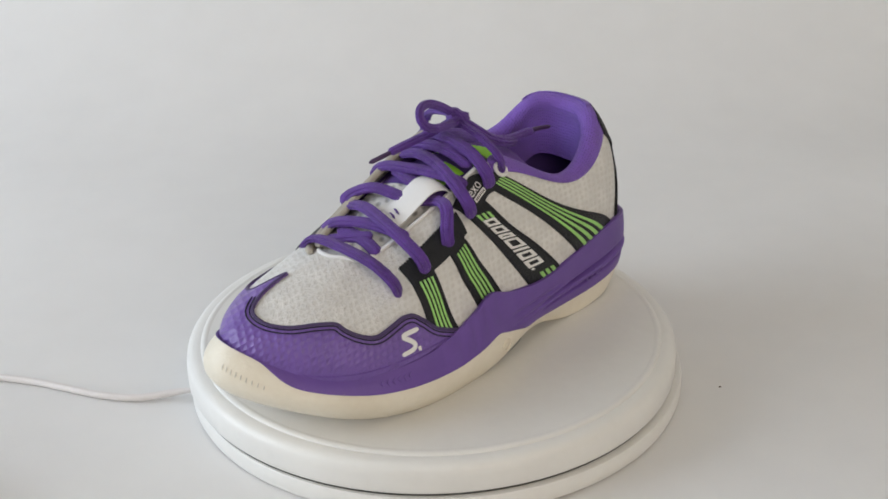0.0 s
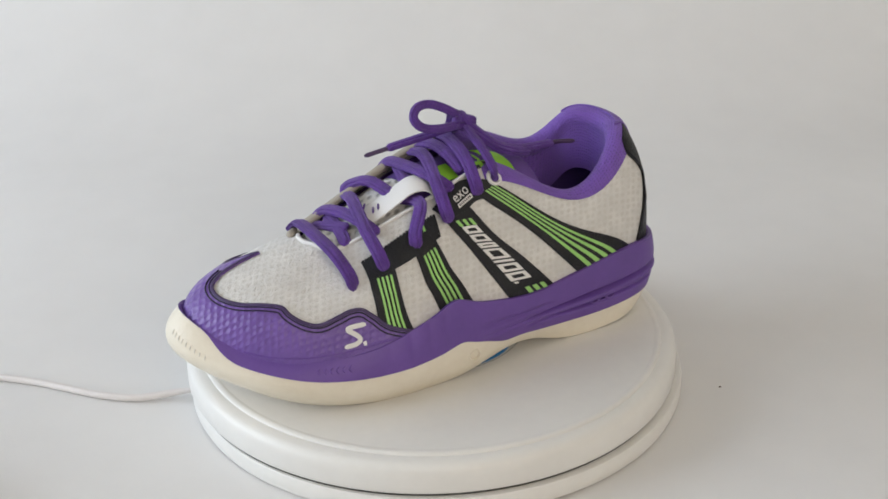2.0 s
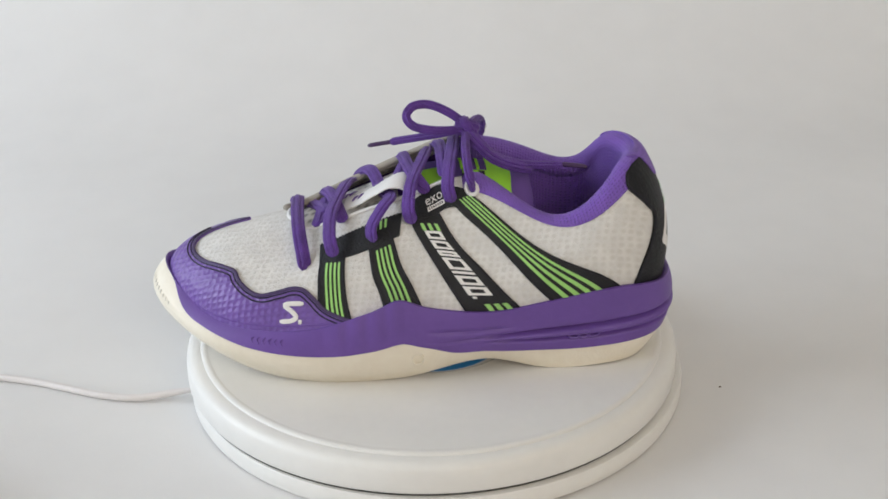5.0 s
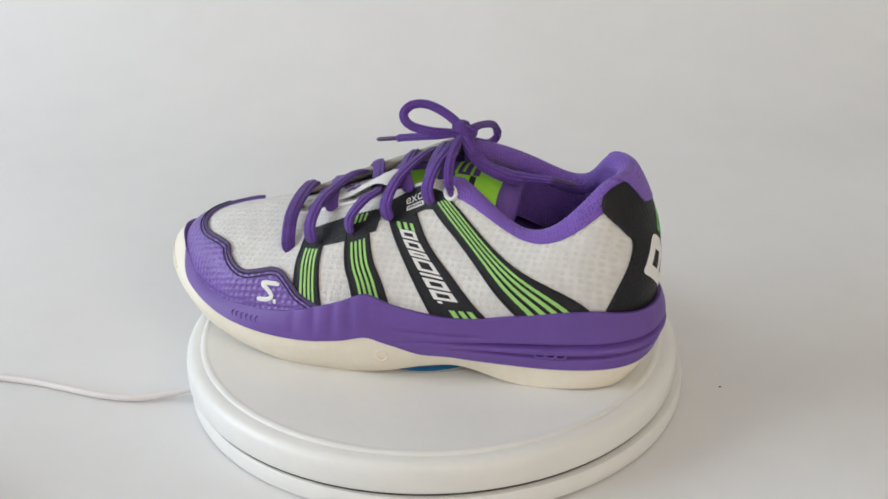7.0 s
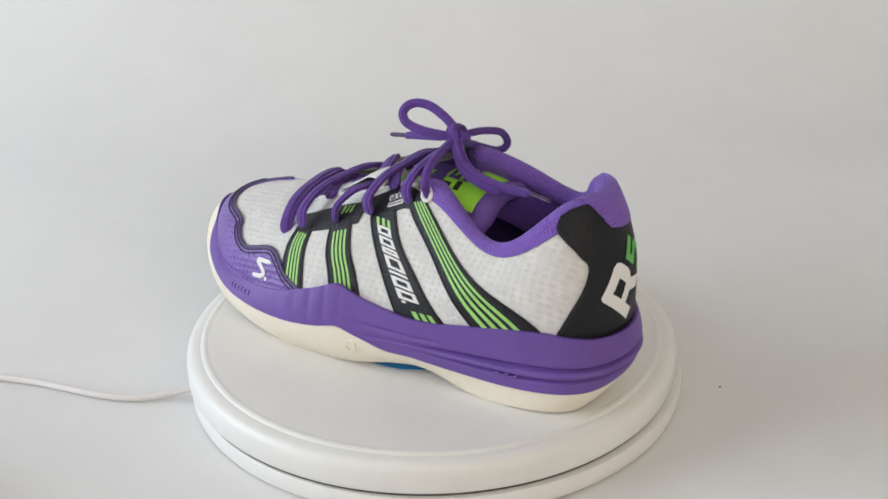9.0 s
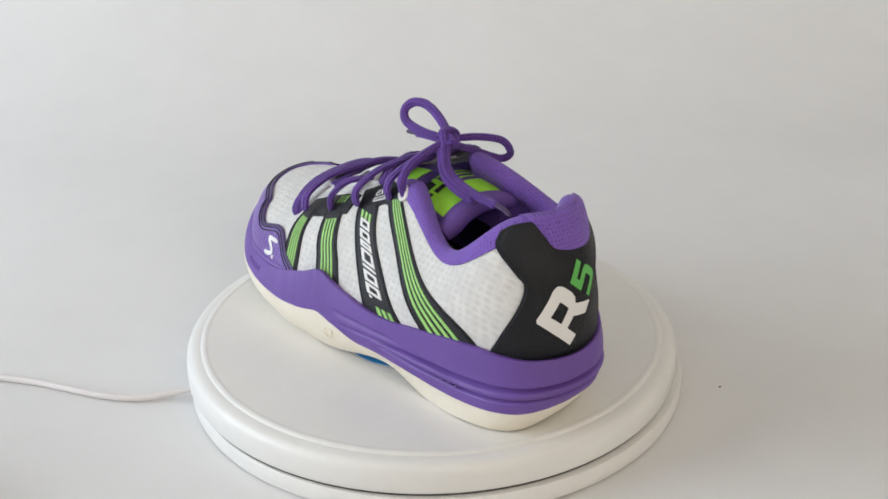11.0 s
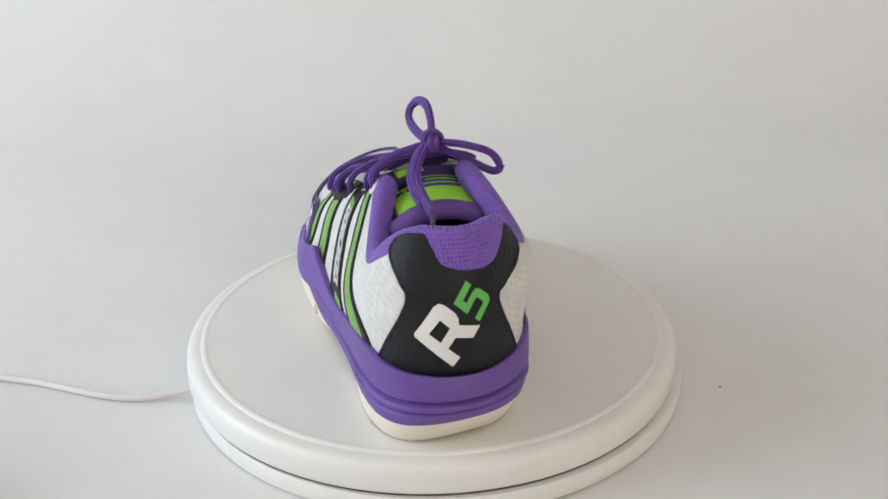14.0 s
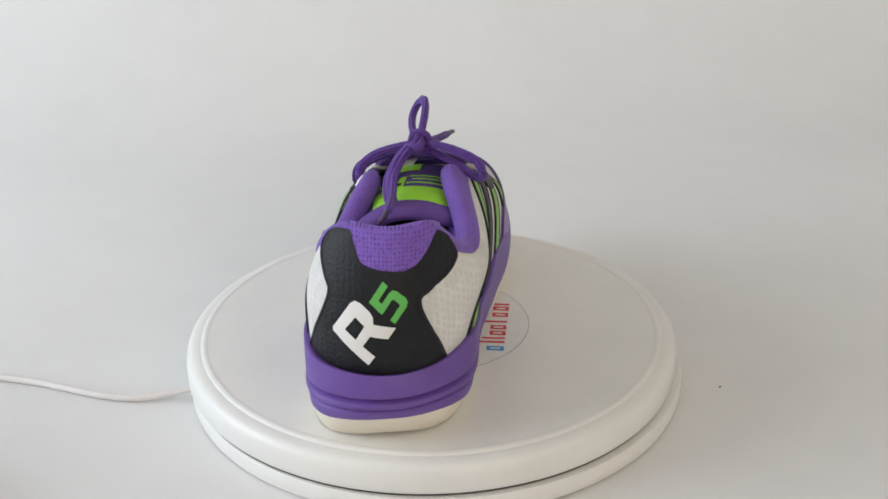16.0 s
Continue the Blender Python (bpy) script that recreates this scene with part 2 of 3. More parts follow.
def sole(s, h, off=0.0):
    """The point of the sole's wall at s and h from the ground (0) to its lip (1)."""
    s, h = np.broadcast_arrays(np.asarray(s, float), np.asarray(h, float))

    def raw(s, h):
        a, b, c = S_GROUND(s), S_BELLY(s), S_LIP(s)
        c = c + np.stack([0 * s, 0 * s, 4.5 * np.exp(-((s - 5.42) / 0.36) ** 2)], -1)
        t = h[..., None]
        return a * (t - 0.45) * (t - 1) / 0.45 + b * t * (t - 1) / (0.45 * -0.55) + c * t * (t - 0.45) / 0.55
    p = raw(s, h)
    if np.any(off):
        e = 1e-3
        n = np.cross(raw(s + e, h) - raw(s - e, h), raw(s, h + e) - raw(s, h - e))
        n /= np.linalg.norm(n, axis=-1)[..., None] + 1e-12
        p = p - n * (np.asarray(off)[..., None] if np.ndim(off) else off)
    return p


# ---- the room and the set ----
def box_mesh(x0, x1, y0, y1, z0, z1, bm=None):
    bm = bm or bmesh.new()
    m = Matrix.Translation(((x0 + x1) / 2, (y0 + y1) / 2, (z0 + z1) / 2)) @ Matrix.Diagonal((x1 - x0, y1 - y0, z1 - z0, 1))
    bmesh.ops.create_cube(bm, size=1, matrix=m)
    return bm


def room():
    t = 0.12
    lo, hi = -0.75, 1.85
    plain = "plain off-white painted room wall"
    tagged(mesh_object("wall_north", box_mesh(-1.8, 1.8, 1.6, 1.6 + t, lo, hi), M_WALL, smooth=False), plain, "wall", kind="structure")
    tagged(mesh_object("wall_east", box_mesh(1.8, 1.8 + t, -2.0, 1.6, lo, hi), M_WALL, smooth=False), plain, "wall", kind="structure")
    bm = box_mesh(-1.8 - t, -1.8, -2.0, -0.85, lo, hi)
    box_mesh(-1.8 - t, -1.8, 0.45, 1.6, lo, hi, bm)
    box_mesh(-1.8 - t, -1.8, -0.85, 0.45, lo, 0.13, bm)
    box_mesh(-1.8 - t, -1.8, -0.85, 0.45, 1.23, hi, bm)
    tagged(mesh_object("wall_west", bm, M_WALL, smooth=False), "unseen off-white painted wall with an opening for a lamp", "wall", kind="structure")
    # unseen wall; its opening is made up to hold the added fill lamp
    bm = box_mesh(-1.8, 0.15, -2.0 - t, -2.0, lo, hi)
    box_mesh(1.35, 1.8, -2.0 - t, -2.0, lo, hi, bm)
    box_mesh(0.15, 1.35, -2.0 - t, -2.0, lo, 0.65, bm)
    box_mesh(0.15, 1.35, -2.0 - t, -2.0, 1.65, hi, bm)
    tagged(mesh_object("wall_south", bm, M_WALL, smooth=False), "unseen off-white painted wall with an opening for a lamp", "wall", kind="structure")
    tagged(mesh_object("floor", box_mesh(-1.8, 1.8, -2.0, 1.6, lo - t, lo), M_WALL, smooth=False), "plain pale room floor", "floor", kind="structure")
    tagged(mesh_object("ceiling", box_mesh(-1.8, 1.8, -2.0, 1.6, hi, hi + t), M_WALL, smooth=False), "plain white room ceiling", "ceiling", kind="structure")


def backdrop():
    """One white cloth: flat under the turntable, swept up behind it, softly creased."""
    n, m = 260, 220
    xs = np.linspace(-1.15, 1.15, n)
    run = np.linspace(0, 2.0, m)
    P = np.zeros((n, m, 3))
    r, flat = 0.30, 0.92
    for j, d in enumerate(run):
        if d < flat:
            y, z = -0.55 + d, 0.0
        elif d < flat + r * math.pi / 2:
            a = (d - flat) / r
            y, z = -0.55 + flat + r * math.sin(a), r - r * math.cos(a)
        else:
            y, z = -0.55 + flat + r, r + d - flat - r * math.pi / 2
        for i, x in enumerate(xs):
            crease = (1 - abs(noise.noise(Vector((x * 3 + d * 2, d * 7 - x * 4, 7.7))))) ** 6
            lift = noise.noise(Vector((x * 5, d * 4, 1.3))) * 0.004 + crease * (0.010 if x < 0 else 0.003) * max(0.0, min(1.0, (0.78 - d) / 0.3))
            near = min(1.0, max(0.0, (math.hypot(x, y) - 0.15) / 0.12)) if d < flat else 1.0
            tame = min(1.0, abs(y + 0.01 + 0.12 * (x + 0.2)) / 0.06) if x < -0.1 else 1.0
            dz = abs(lift) * near * max(tame, 0.05) * max(0.12, min(1.0, 1 - 2.2 * (d - 0.55)))
            P[i, j] = (x, y - (dz if d > flat + 0.3 else 0), z + (dz if d <= flat + 0.3 else 0))
    tagged(mesh_object("backdrop", grid(P), M_CLOTH), "white creased cloth sweep behind the turntable", "backdrop", kind="structure")
    # the table under it
    bm = box_mesh(-1.2, 1.2, -0.60, 0.72, -0.04, -0.003)
    tagged(mesh_object("support", bm, M_WALL, smooth=False), "plain pale table top under the cloth", "table", kind="structure")


def turntable():
    table = tagged(new("turntable"), "round white plastic display turntable standing on the cloth", "turntable")
    base = lathe([(0, 0.0005), (0.138, 0.0005), (0.1450, 0.0012), (0.1462, 0.004), (0.1462, 0.0100), (0.1452, 0.0120), (0.140, 0.0123), (0, 0.0123)])
    bmesh.ops.translate(base, verts=base.verts, vec=(0.0028, 0, 0))
    part("base", base, M_PLASTIC, table)
    # solid filler ring, coloured dark as the groove's shade
    part("gap", lathe([(0, 0.0124), (0.1428, 0.0124), (0.1428, 0.0138), (0, 0.0138)]), M_GAP_SHADE, table, "dark ring filling the gap under the platter, painted as its shade")
    platter = part("platter", lathe([(0, -0.0192), (0.1424, -0.0192), (0.1441, -0.0186), (0.1449, -0.0170), (0.1449, -0.0085), (0.1443, -0.0052),
                                     (0.1427, -0.0028), (0.1403, -0.0016), (0.1378, -0.0012), (0.1360, -0.0011)]), M_PLASTIC, table, "round white platter that turns")
    platter.location = (0, 0, TOP)
    part("rim", lathe([(0.1361, -0.0018), (0.1361, -0.0008), (0.1352, 0.0000), (0.1338, 0.0004), (0.1324, 0.0001), (0.1316, -0.0001)]), M_PLASTIC, platter, "raised white bead round the top")
    part("top", lathe([(0, 0.0), (0.1320, 0.0), (0.1320, -0.0010)]), M_PLASTIC, platter)
    return platter


def cable():
    c = tube([(-0.138, -0.026, 0.0075), (-0.146, -0.0255, 0.0062), (-0.155, -0.025, 0.0045), (-0.175, -0.027, 0.003), (-0.199, -0.022, 0.003), (-0.221, -0.013, 0.003), (-0.257, -0.001, 0.003),
              (-0.36, 0.02, 0.003), (-0.6, 0.05, 0.003), (-1.1, 0.09, 0.003)], 0.0042, 0.0042, 120)
    tagged(mesh_object("power_cable", c, M_CABLE), "thin white power cable lying on the cloth", "cable")
    bm = bmesh.new()
    bmesh.ops.create_icosphere(bm, subdivisions=1, radius=0.0006, matrix=Matrix.Translation((0.17, -0.026, 0.001)) @ Matrix.Diagonal((1.5, 1, 0.8, 1)))
    tagged(mesh_object("lint", bm, M_LINT), "tiny dark speck of lint on the white cloth", "lint")


room()
backdrop()
PLATTER = turntable()
cable()

# ---- the shoe ----
SHOE = tagged(new("sports_shoe"), "purple and white indoor sports shoe with lime green stripes, laced", "shoe")
MM = 0.001


def with_uv(bm, scale, back=False):
    """Flat coordinates for a fine pattern: along the shoe and up it."""
    lay_ = bm.loops.layers.uv.verify()
    for f in bm.faces:
        for l in f.loops:
            c = l.vert.co
            l[lay_].uv = (c.y * scale, c.z * scale) if back else ((c.x - c.y * 0.6) * scale, (c.z - c.y * 0.8) * scale)
    return bm


def upper_shell():
    s, v = np.meshgrid(np.linspace(0, 20, 241)[:-1], np.linspace(0, 1, 40), indexing="ij")
    P = upper(s, v) * MM
    bm = grid(P, wrap_u=True)
    with_uv(bm, 1 / 0.0042)
    return part("upper", bm, M_MESH, SHOE, "off-white knitted mesh upper")


def sole_parts():
    n = 320
    s = np.linspace(0, 20, n, endpoint=False)
    c = np.clip(cream_top(s), 0.12, 1.0)
    # outsole: a wall with a rounded foot and a closed tread
    h = np.linspace(0, 1, 14)[None, :] * c[:, None]
    W = sole(s[:, None], h, 0.0)
    ctr = S_GROUND(s) * np.array([1, 0, 1]) + np.array([0, 8, 0])
    inner = [S_GROUND(s) * (1 - k) + ctr * k + np.array([0, 0, 2.0 * k ** 0.4]) for k in (0.97, 0.6, 0.25, 0.06)]
    top = sole(s, c, -2.5)
    W = np.concatenate([np.stack(inner, 1), W, top[:, None]], 1)
    part("outsole", grid(W * MM, wrap_u=True), M_CREAM, SHOE, "cream rubber outsole")
    # midsole: from the cream line to its lip, then over onto the upper
    h = c[:, None] + (1.0 - c[:, None]) * np.linspace(0, 1, 64)[None, :]
    off = np.full(h.shape, 0.7)
    heel = np.clip(1 - np.minimum(s, 20 - s) / 4.0, 0, 1)[:, None]
    wrap = np.clip(heel / 0.25, 0, 1) ** 0.7
    off = off - wrap * (3.6 * np.exp(-((h - 0.61 - 0.09 * heel) / 0.024) ** 2) + 3.0 * np.exp(-((h - 0.49 - 0.07 * heel) / 0.022) ** 2)) + 0.8 * wrap * np.exp(-((h - 0.55 - 0.08 * heel) / 0.04) ** 2)
    flex = np.clip(1 - np.abs(s - 6.15) / 0.9, 0, 1)[:, None] ** 0.5
    off = off - 1.1 * flex * np.clip((h - 0.62) / 0.2, 0, 1) * (0.5 + 0.5 * np.cos(s[:, None] * 2 * np.pi / 0.38)) ** 3
    arch = np.clip(1 - np.abs(s - 4.15) / 0.75, 0, 1)[:, None] ** 0.4
    off = off - arch * (1.5 * np.exp(-((h - 0.74) / 0.028) ** 2) + 1.0 * np.exp(-((h - 0.60) / 0.022) ** 2))
    W = sole(s[:, None], h, off)
    top = [sole(s, np.ones(n), -k) + np.array([0, 0, z]) for k, z in ((0.2, 0.5), (2.6, 0.2), (6.0, -4.0))]
    low = sole(s, c, -2.5)
    W = np.concatenate([low[:, None], W, np.stack(top, 1)], 1)
    part("midsole", grid(W * MM, wrap_u=True), M_PURPLE_RUBBER, SHOE, "purple foam midsole with moulded grooves")


upper_shell()
sole_parts()


# ---- pieces laid on the upper ----
def collar_frame(s):
    """The padded roll along the opening: its middle line, the ways out and up, and its radius."""
    one = np.ones(np.shape(s))
    e = np.clip((4.35 - np.abs(s)) / 0.35, 0.02, 1) ** 0.5
    r = (5.8 + 0.8 * np.clip(1 - np.abs(s) / 1.6, 0, 1)) * e
    P = upper(s, one)
    N = upper(s, one, 1.0) - P
    U = P - upper(s, one * 0.93)
    U = U - (U * N).sum(-1)[..., None] * N
    U = U / np.linalg.norm(U, axis=-1)[..., None]
    return P - N * (r - 0.9)[..., None] - U * 1.2, N, U, r, e


def draped(s, v, off):
    """As upper(), but past v = 1 it bends over the collar's roll."""
    s, v = np.broadcast_arrays(np.asarray(s, float), np.asarray(v, float))
    off = np.broadcast_to(np.asarray(off, float), s.shape)
    low = upper(s, np.minimum(v, 1.0), off)
    c, N, U, r, e = collar_frame(s)
    a = np.clip(v - 1.0, 0, 0.4) / 0.3 * 2.0 + 0.12
    high = c + N * ((r + off - 0.9) * np.cos(a))[..., None] + U * ((r * 1.05 + off - 0.9) * np.sin(a))[..., None]
    k = np.clip((v - 0.97) / 0.05, 0, 1)[..., None]
    return low * (1 - k) + high * k


def lay(L, R, n=40, m=6, off=0.9, f0=0.0, f1=1.0, t0=0.0, t1=1.0, g0=None, g1=None, on=upper):
    """A sheet on the upper between two lines given in (s, v); f: share of its width, t: share of its length.
    g0, g1: the shares of the width at the far end, where they differ."""
    l, r = smooth_line(L, 121), smooth_line(R, 121)
    t = np.linspace(t0, t1, n)
    i = t * 120
    pick = lambda a: np.stack([np.interp(i, np.arange(121), a[:, k]) for k in (0, 1)], -1)
    l, r = pick(l), pick(r)
    k = ((t - t0) / (t1 - t0))[:, None]
    a0 = f0 + ((g0 if g0 is not None else f0) - f0) * k
    a1 = f1 + ((g1 if g1 is not None else f1) - f1) * k
    f = a0 + (a1 - a0) * np.linspace(0, 1, m)[None, :]
    sv = l[:, None] + (r - l)[:, None] * f[..., None]
    S = np.pad(sv, ((1, 1), (1, 1), (0, 0)), mode="edge")
    o = np.full(S.shape[:2], off)
    o[0], o[-1], o[:, 0], o[:, -1] = off - 1.1, off - 1.1, off - 1.1, off - 1.1
    return grid(on(S[..., 0], S[..., 1], o) * MM)


def seam(line, d, r, off=1.2, n=160, wide=None):
    """A thread that follows a line in (s, v), d millimetres to its side."""
    sv = smooth_line(line, n)
    p, q = upper(sv[:, 0], sv[:, 1], off), upper(sv[:, 0], sv[:, 1], off + 1)
    nrm = q - p
    tan = np.gradient(p, axis=0)
    side = np.cross(tan, nrm)
    side /= np.linalg.norm(side, axis=1)[:, None]
    return tube((p + side * d) * MM, (wide or r * 2) * MM, r * 2 * MM, n, 6, flat=nrm)


STRIPES = [([(6.80, 0.80), (6.9, 0.593), (6.93, 0.307), (6.93, 0.10)], [(6.37, 0.74), (6.42, 0.5), (6.40, 0.243), (6.34, 0.06)]),
           ([(5.99, 0.74), (5.9, 0.436), (5.76, 0.243), (5.66, 0.06)], [(5.62, 0.78), (5.38, 0.457), (5.14, 0.25), (4.95, 0.06)]),
           ([(5.43, 0.92), (5.18, 0.679), (4.69, 0.321), (4.24, 0.0)], [(4.87, 0.84), (4.46, 0.557), (3.96, 0.329), (3.30, 0.02)]),
           ([(4.62, 0.86), (4.36, 0.743), (3.65, 0.471), (2.75, 0.0)], [(4.25, 0.90), (3.62, 0.725), (2.72, 0.44), (1.68, 0.03)])]
MIRROR = [([(20 - s + 0.0, v) for s, v in L], [(20 - s + 0.0, v) for s, v in R]) for L, R in STRIPES]


def stripes():
    ends = [(0.27, 0.25, 0.16), (0.27, 0.25, 0.16), None, (0.34, 0.17, 0.155)]
    for side, (pairs, printed) in enumerate(((STRIPES, True), (MIRROR, False))):
        for i, (L, R) in enumerate(pairs):
            st = part("stripe", lay(L, R, 50, 7, 0.8), M_BLACK, SHOE, "black synthetic stripe with a stitched edge")
            for edge, d in ((L, -1.0), (R, 1.0)):
                part("stitching", seam(edge, d if side == 0 else -d, 0.28, 0.95, 60), M_THREAD, st)
            if i != 2:
                a, b, gap = ends[i]
                for k in range(4):
                    fa, fb = a + k * gap, b + k * gap * (0.92 if i < 3 else 1.0)
                    part("green_line", lay(L, R, 40, 2, 1.15, fa, fa + 0.078, 0.16 if i < 2 else 0.03, 1.0, fb, fb + 0.078), M_GREEN, st)
            elif printed:
                for k in range(3):
                    part("green_line", lay(L, R, 4, 2, 1.15, 0.24 + k * 0.2, 0.34 + k * 0.2, 0.14, 0.20), M_GREEN, st)
                    part("green_line", lay(L, R, 4, 2, 1.15, 0.42 + k * 0.17, 0.52 + k * 0.17, 0.90, 0.97), M_GREEN, st)
                # the maker's word stands as plain slanted blocks
                w = [0.080, 0.085, 0.06, 0.115, 0.030, 0.085, 0.085]
                t = 0.20
                for k, q in enumerate(w):
                    bm = lay(L, R, 5, 5, 1.2, 0.26, 0.72, t + 0.004, t + 0.026)
                    if q > 0.05:
                        for f0, f1, a, b in ((0.26, 0.72, q - 0.022, q), (0.26, 0.36, 0.027, q - 0.023), (0.62, 0.72, 0.027, q - 0.023)):
                            piece = lay(L, R, 4, 4, 1.2, f0, f1, t + a, t + b)
                            me = bpy.data.meshes.new("piece")
                            piece.to_mesh(me)
                            piece.free()
                            bm.from_mesh(me)
                            bpy.data.meshes.remove(me)
                    part("white_block", bm, M_WHITE, st)
                    t += q + 0.012
                part("white_block", lay(L, R, 3, 2, 1.2, 0.30, 0.38, t, t + 0.018), M_WHITE, st)
    flip = lambda line: [(20 - s, v) for s, v in line]
    top, low = [(6.80, 0.86), (6.33, 0.866), (5.97, 0.872), (5.45, 0.88)], [(6.86, 0.70), (6.42, 0.675), (5.96, 0.665), (5.46, 0.70)]
    top2, low2 = [(5.45, 0.92), (5.14, 0.965), (4.85, 0.985), (4.55, 0.945), (4.26, 0.91)], [(5.27, 0.79), (5.0, 0.785), (4.84, 0.79), (4.66, 0.81), (4.44, 0.80)]
    for a, b in ((top, low), (top2, low2)):
        e = part("eyestay", lay(a, b, 40, 7, 1.0), M_BLACK, SHOE, "black eyelet panel with a pinked edge")
        part("eyestay", lay(flip(a), flip(b), 40, 7, 1.0), M_BLACK, SHOE, "black eyelet panel with a pinked edge")
        for k in range(24 if a is top else 0):
            f = 0.02 + k / 25
            part("tooth", lay(a, b, 2, 2, 1.0, -0.04, 0.02, f, f + 0.02), M_BLACK, e)
    def between(u, w):
        """A place in the little print's slanted field: u along it, w up it."""
        return (5.03 + 0.09 * w - u * (0.35 - 0.02 * w), 0.812 + 0.10 * w + u * 0.027)
    tag = part("printed_tag", lay([between(0.12, 0.38), between(1.0, 0.38)], [between(0.08, 0.06), between(0.96, 0.06)], 8, 3, 1.3), M_WHITE, SHOE, "small white printed tag with dark bars")
    for k in range(7):
        u = 0.17 + k * 0.11
        part("dark_bar", lay([between(u, 0.30), between(u + 0.06, 0.30)], [between(u, 0.14), between(u + 0.06, 0.14)], 3, 2, 1.45), M_BLACK, tag)
    side_word("exo", [between(0.10, 0.50), between(1.0, 0.50), between(1.02, 0.98), between(0.12, 0.98)], M_WHITE, e)
    for k in range(3):
        part("green_line", lay(top, low, 5, 2, 1.25, 0.05, 0.38, 0.70 + k * 0.055, 0.725 + k * 0.055), M_GREEN, e)


CAP = [(6.25, 0.05), (6.42, 0.086), (6.79, 0.18), (6.99, 0.31), (7.15, 0.42), (7.33, 0.445), (7.54, 0.41), (7.79, 0.372), (8.0, 0.407), (8.26, 0.49), (8.45, 0.555),
       (8.82, 0.545), (9.28, 0.485), (9.65, 0.475), (9.95, 0.52), (10.08, 0.62), (10.10, 0.73), (10.12, 0.82), (10.3, 0.79), (10.6, 0.70),
       (11.0, 0.61), (11.6, 0.55), (12.4, 0.50), (13.2, 0.44), (13.7, 0.28), (14.0, 0.08)]


def toe_cap():
    up = smooth_line(CAP, 300)
    low = np.stack([up[:, 0], np.full(300, -0.02)], -1)
    f = np.linspace(0, 1, 18)
    sv = low[:, None] + (up - low)[:, None] * f[None, :, None]
    S = np.concatenate([sv, sv[:, -1:]], 1)
    o = np.full(S.shape[:2], 1.6)
    o[:, -1] = -0.2
    cap = part("toe_cap", with_uv(grid(upper(S[..., 0], S[..., 1], o) * MM), 1 / 0.0042), M_PURPLE_SKIN, SHOE, "purple dimpled toe guard with a wavy edge")
    part("piping", seam(CAP, -0.5, 0.55, 1.35, 300, wide=2.2), M_PURPLE_EDGE, cap, "dark edge of the toe guard")
    for d in (-2.0, -4.1):
        part("stitching", seam(CAP[:16], d, 0.40, 1.65, 240), M_THREAD, cap, "dark stitched line")
    part("moulding_line", seam([(9.0, 0.13), (8.4, 0.12), (7.8, 0.10), (7.2, 0.08), (6.7, 0.07)], 0, 0.5, 1.5, 80), M_PURPLE_RUBBER, cap)
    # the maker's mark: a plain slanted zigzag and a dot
    def mark(points, w):
        sv = np.array(points)
        return tube(upper(sv[:, 0], sv[:, 1], 1.9) * MM, w * MM, 0.5 * MM, 30, 6, flat=np.array([upper(s, v, 2.0) - upper(s, v, 1.0) for s, v in points]))
    part("white_mark", mark([(7.15, 0.262), (7.28, 0.270), (7.40, 0.272), (7.43, 0.255), (7.32, 0.195), (7.27, 0.150), (7.33, 0.128), (7.42, 0.125), (7.51, 0.127)], 2.6), M_WHITE, cap)
    part("white_mark", mark([(7.19, 0.110), (7.215, 0.112), (7.24, 0.112)], 2.4), M_WHITE, cap)


def heel_counter():
    L = [(1.74, 0.02), (1.67, 0.09), (1.48, 0.30), (1.07, 0.58), (1.13, 0.69), (1.32, 0.87), (1.34, 0.94), (1.22, 0.99), (1.02, 1.02)]
    R = [(-1.28, 0.02), (-1.20, 0.104), (-1.09, 0.221), (-0.73, 0.545), (-0.92, 0.622), (-1.25, 0.722), (-1.45, 0.85), (-1.44, 0.92), (-1.30, 0.98), (-1.08, 1.02)]
    c = part("heel_counter", with_uv(lay(L, R, 60, 40, 1.3, on=draped), 1 / 0.0032, True), M_BLACK_GRAIN, SHOE, "black grained heel panel with a printed number")
    for line, d in ((L[:-1], 1.2), (R[:-1], -1.2)):
        part("stitching", seam(line, d, 0.3, 1.4, 80), M_THREAD, c)
    tab = with_uv(lay([(0.84, 1.14), (0.64, 1.0), (0.53, 0.91), (0.42, 0.825), (0.15, 0.80)], [(-1.18, 1.14), (-0.92, 0.98), (-0.80, 0.90), (-0.60, 0.825), (-0.34, 0.795)], 24, 24, 1.9, on=draped), 1 / 0.0019, True)
    part("heel_tab", tab, M_PURPLE_KNIT, SHOE, "purple air-mesh tab over the heel panel")


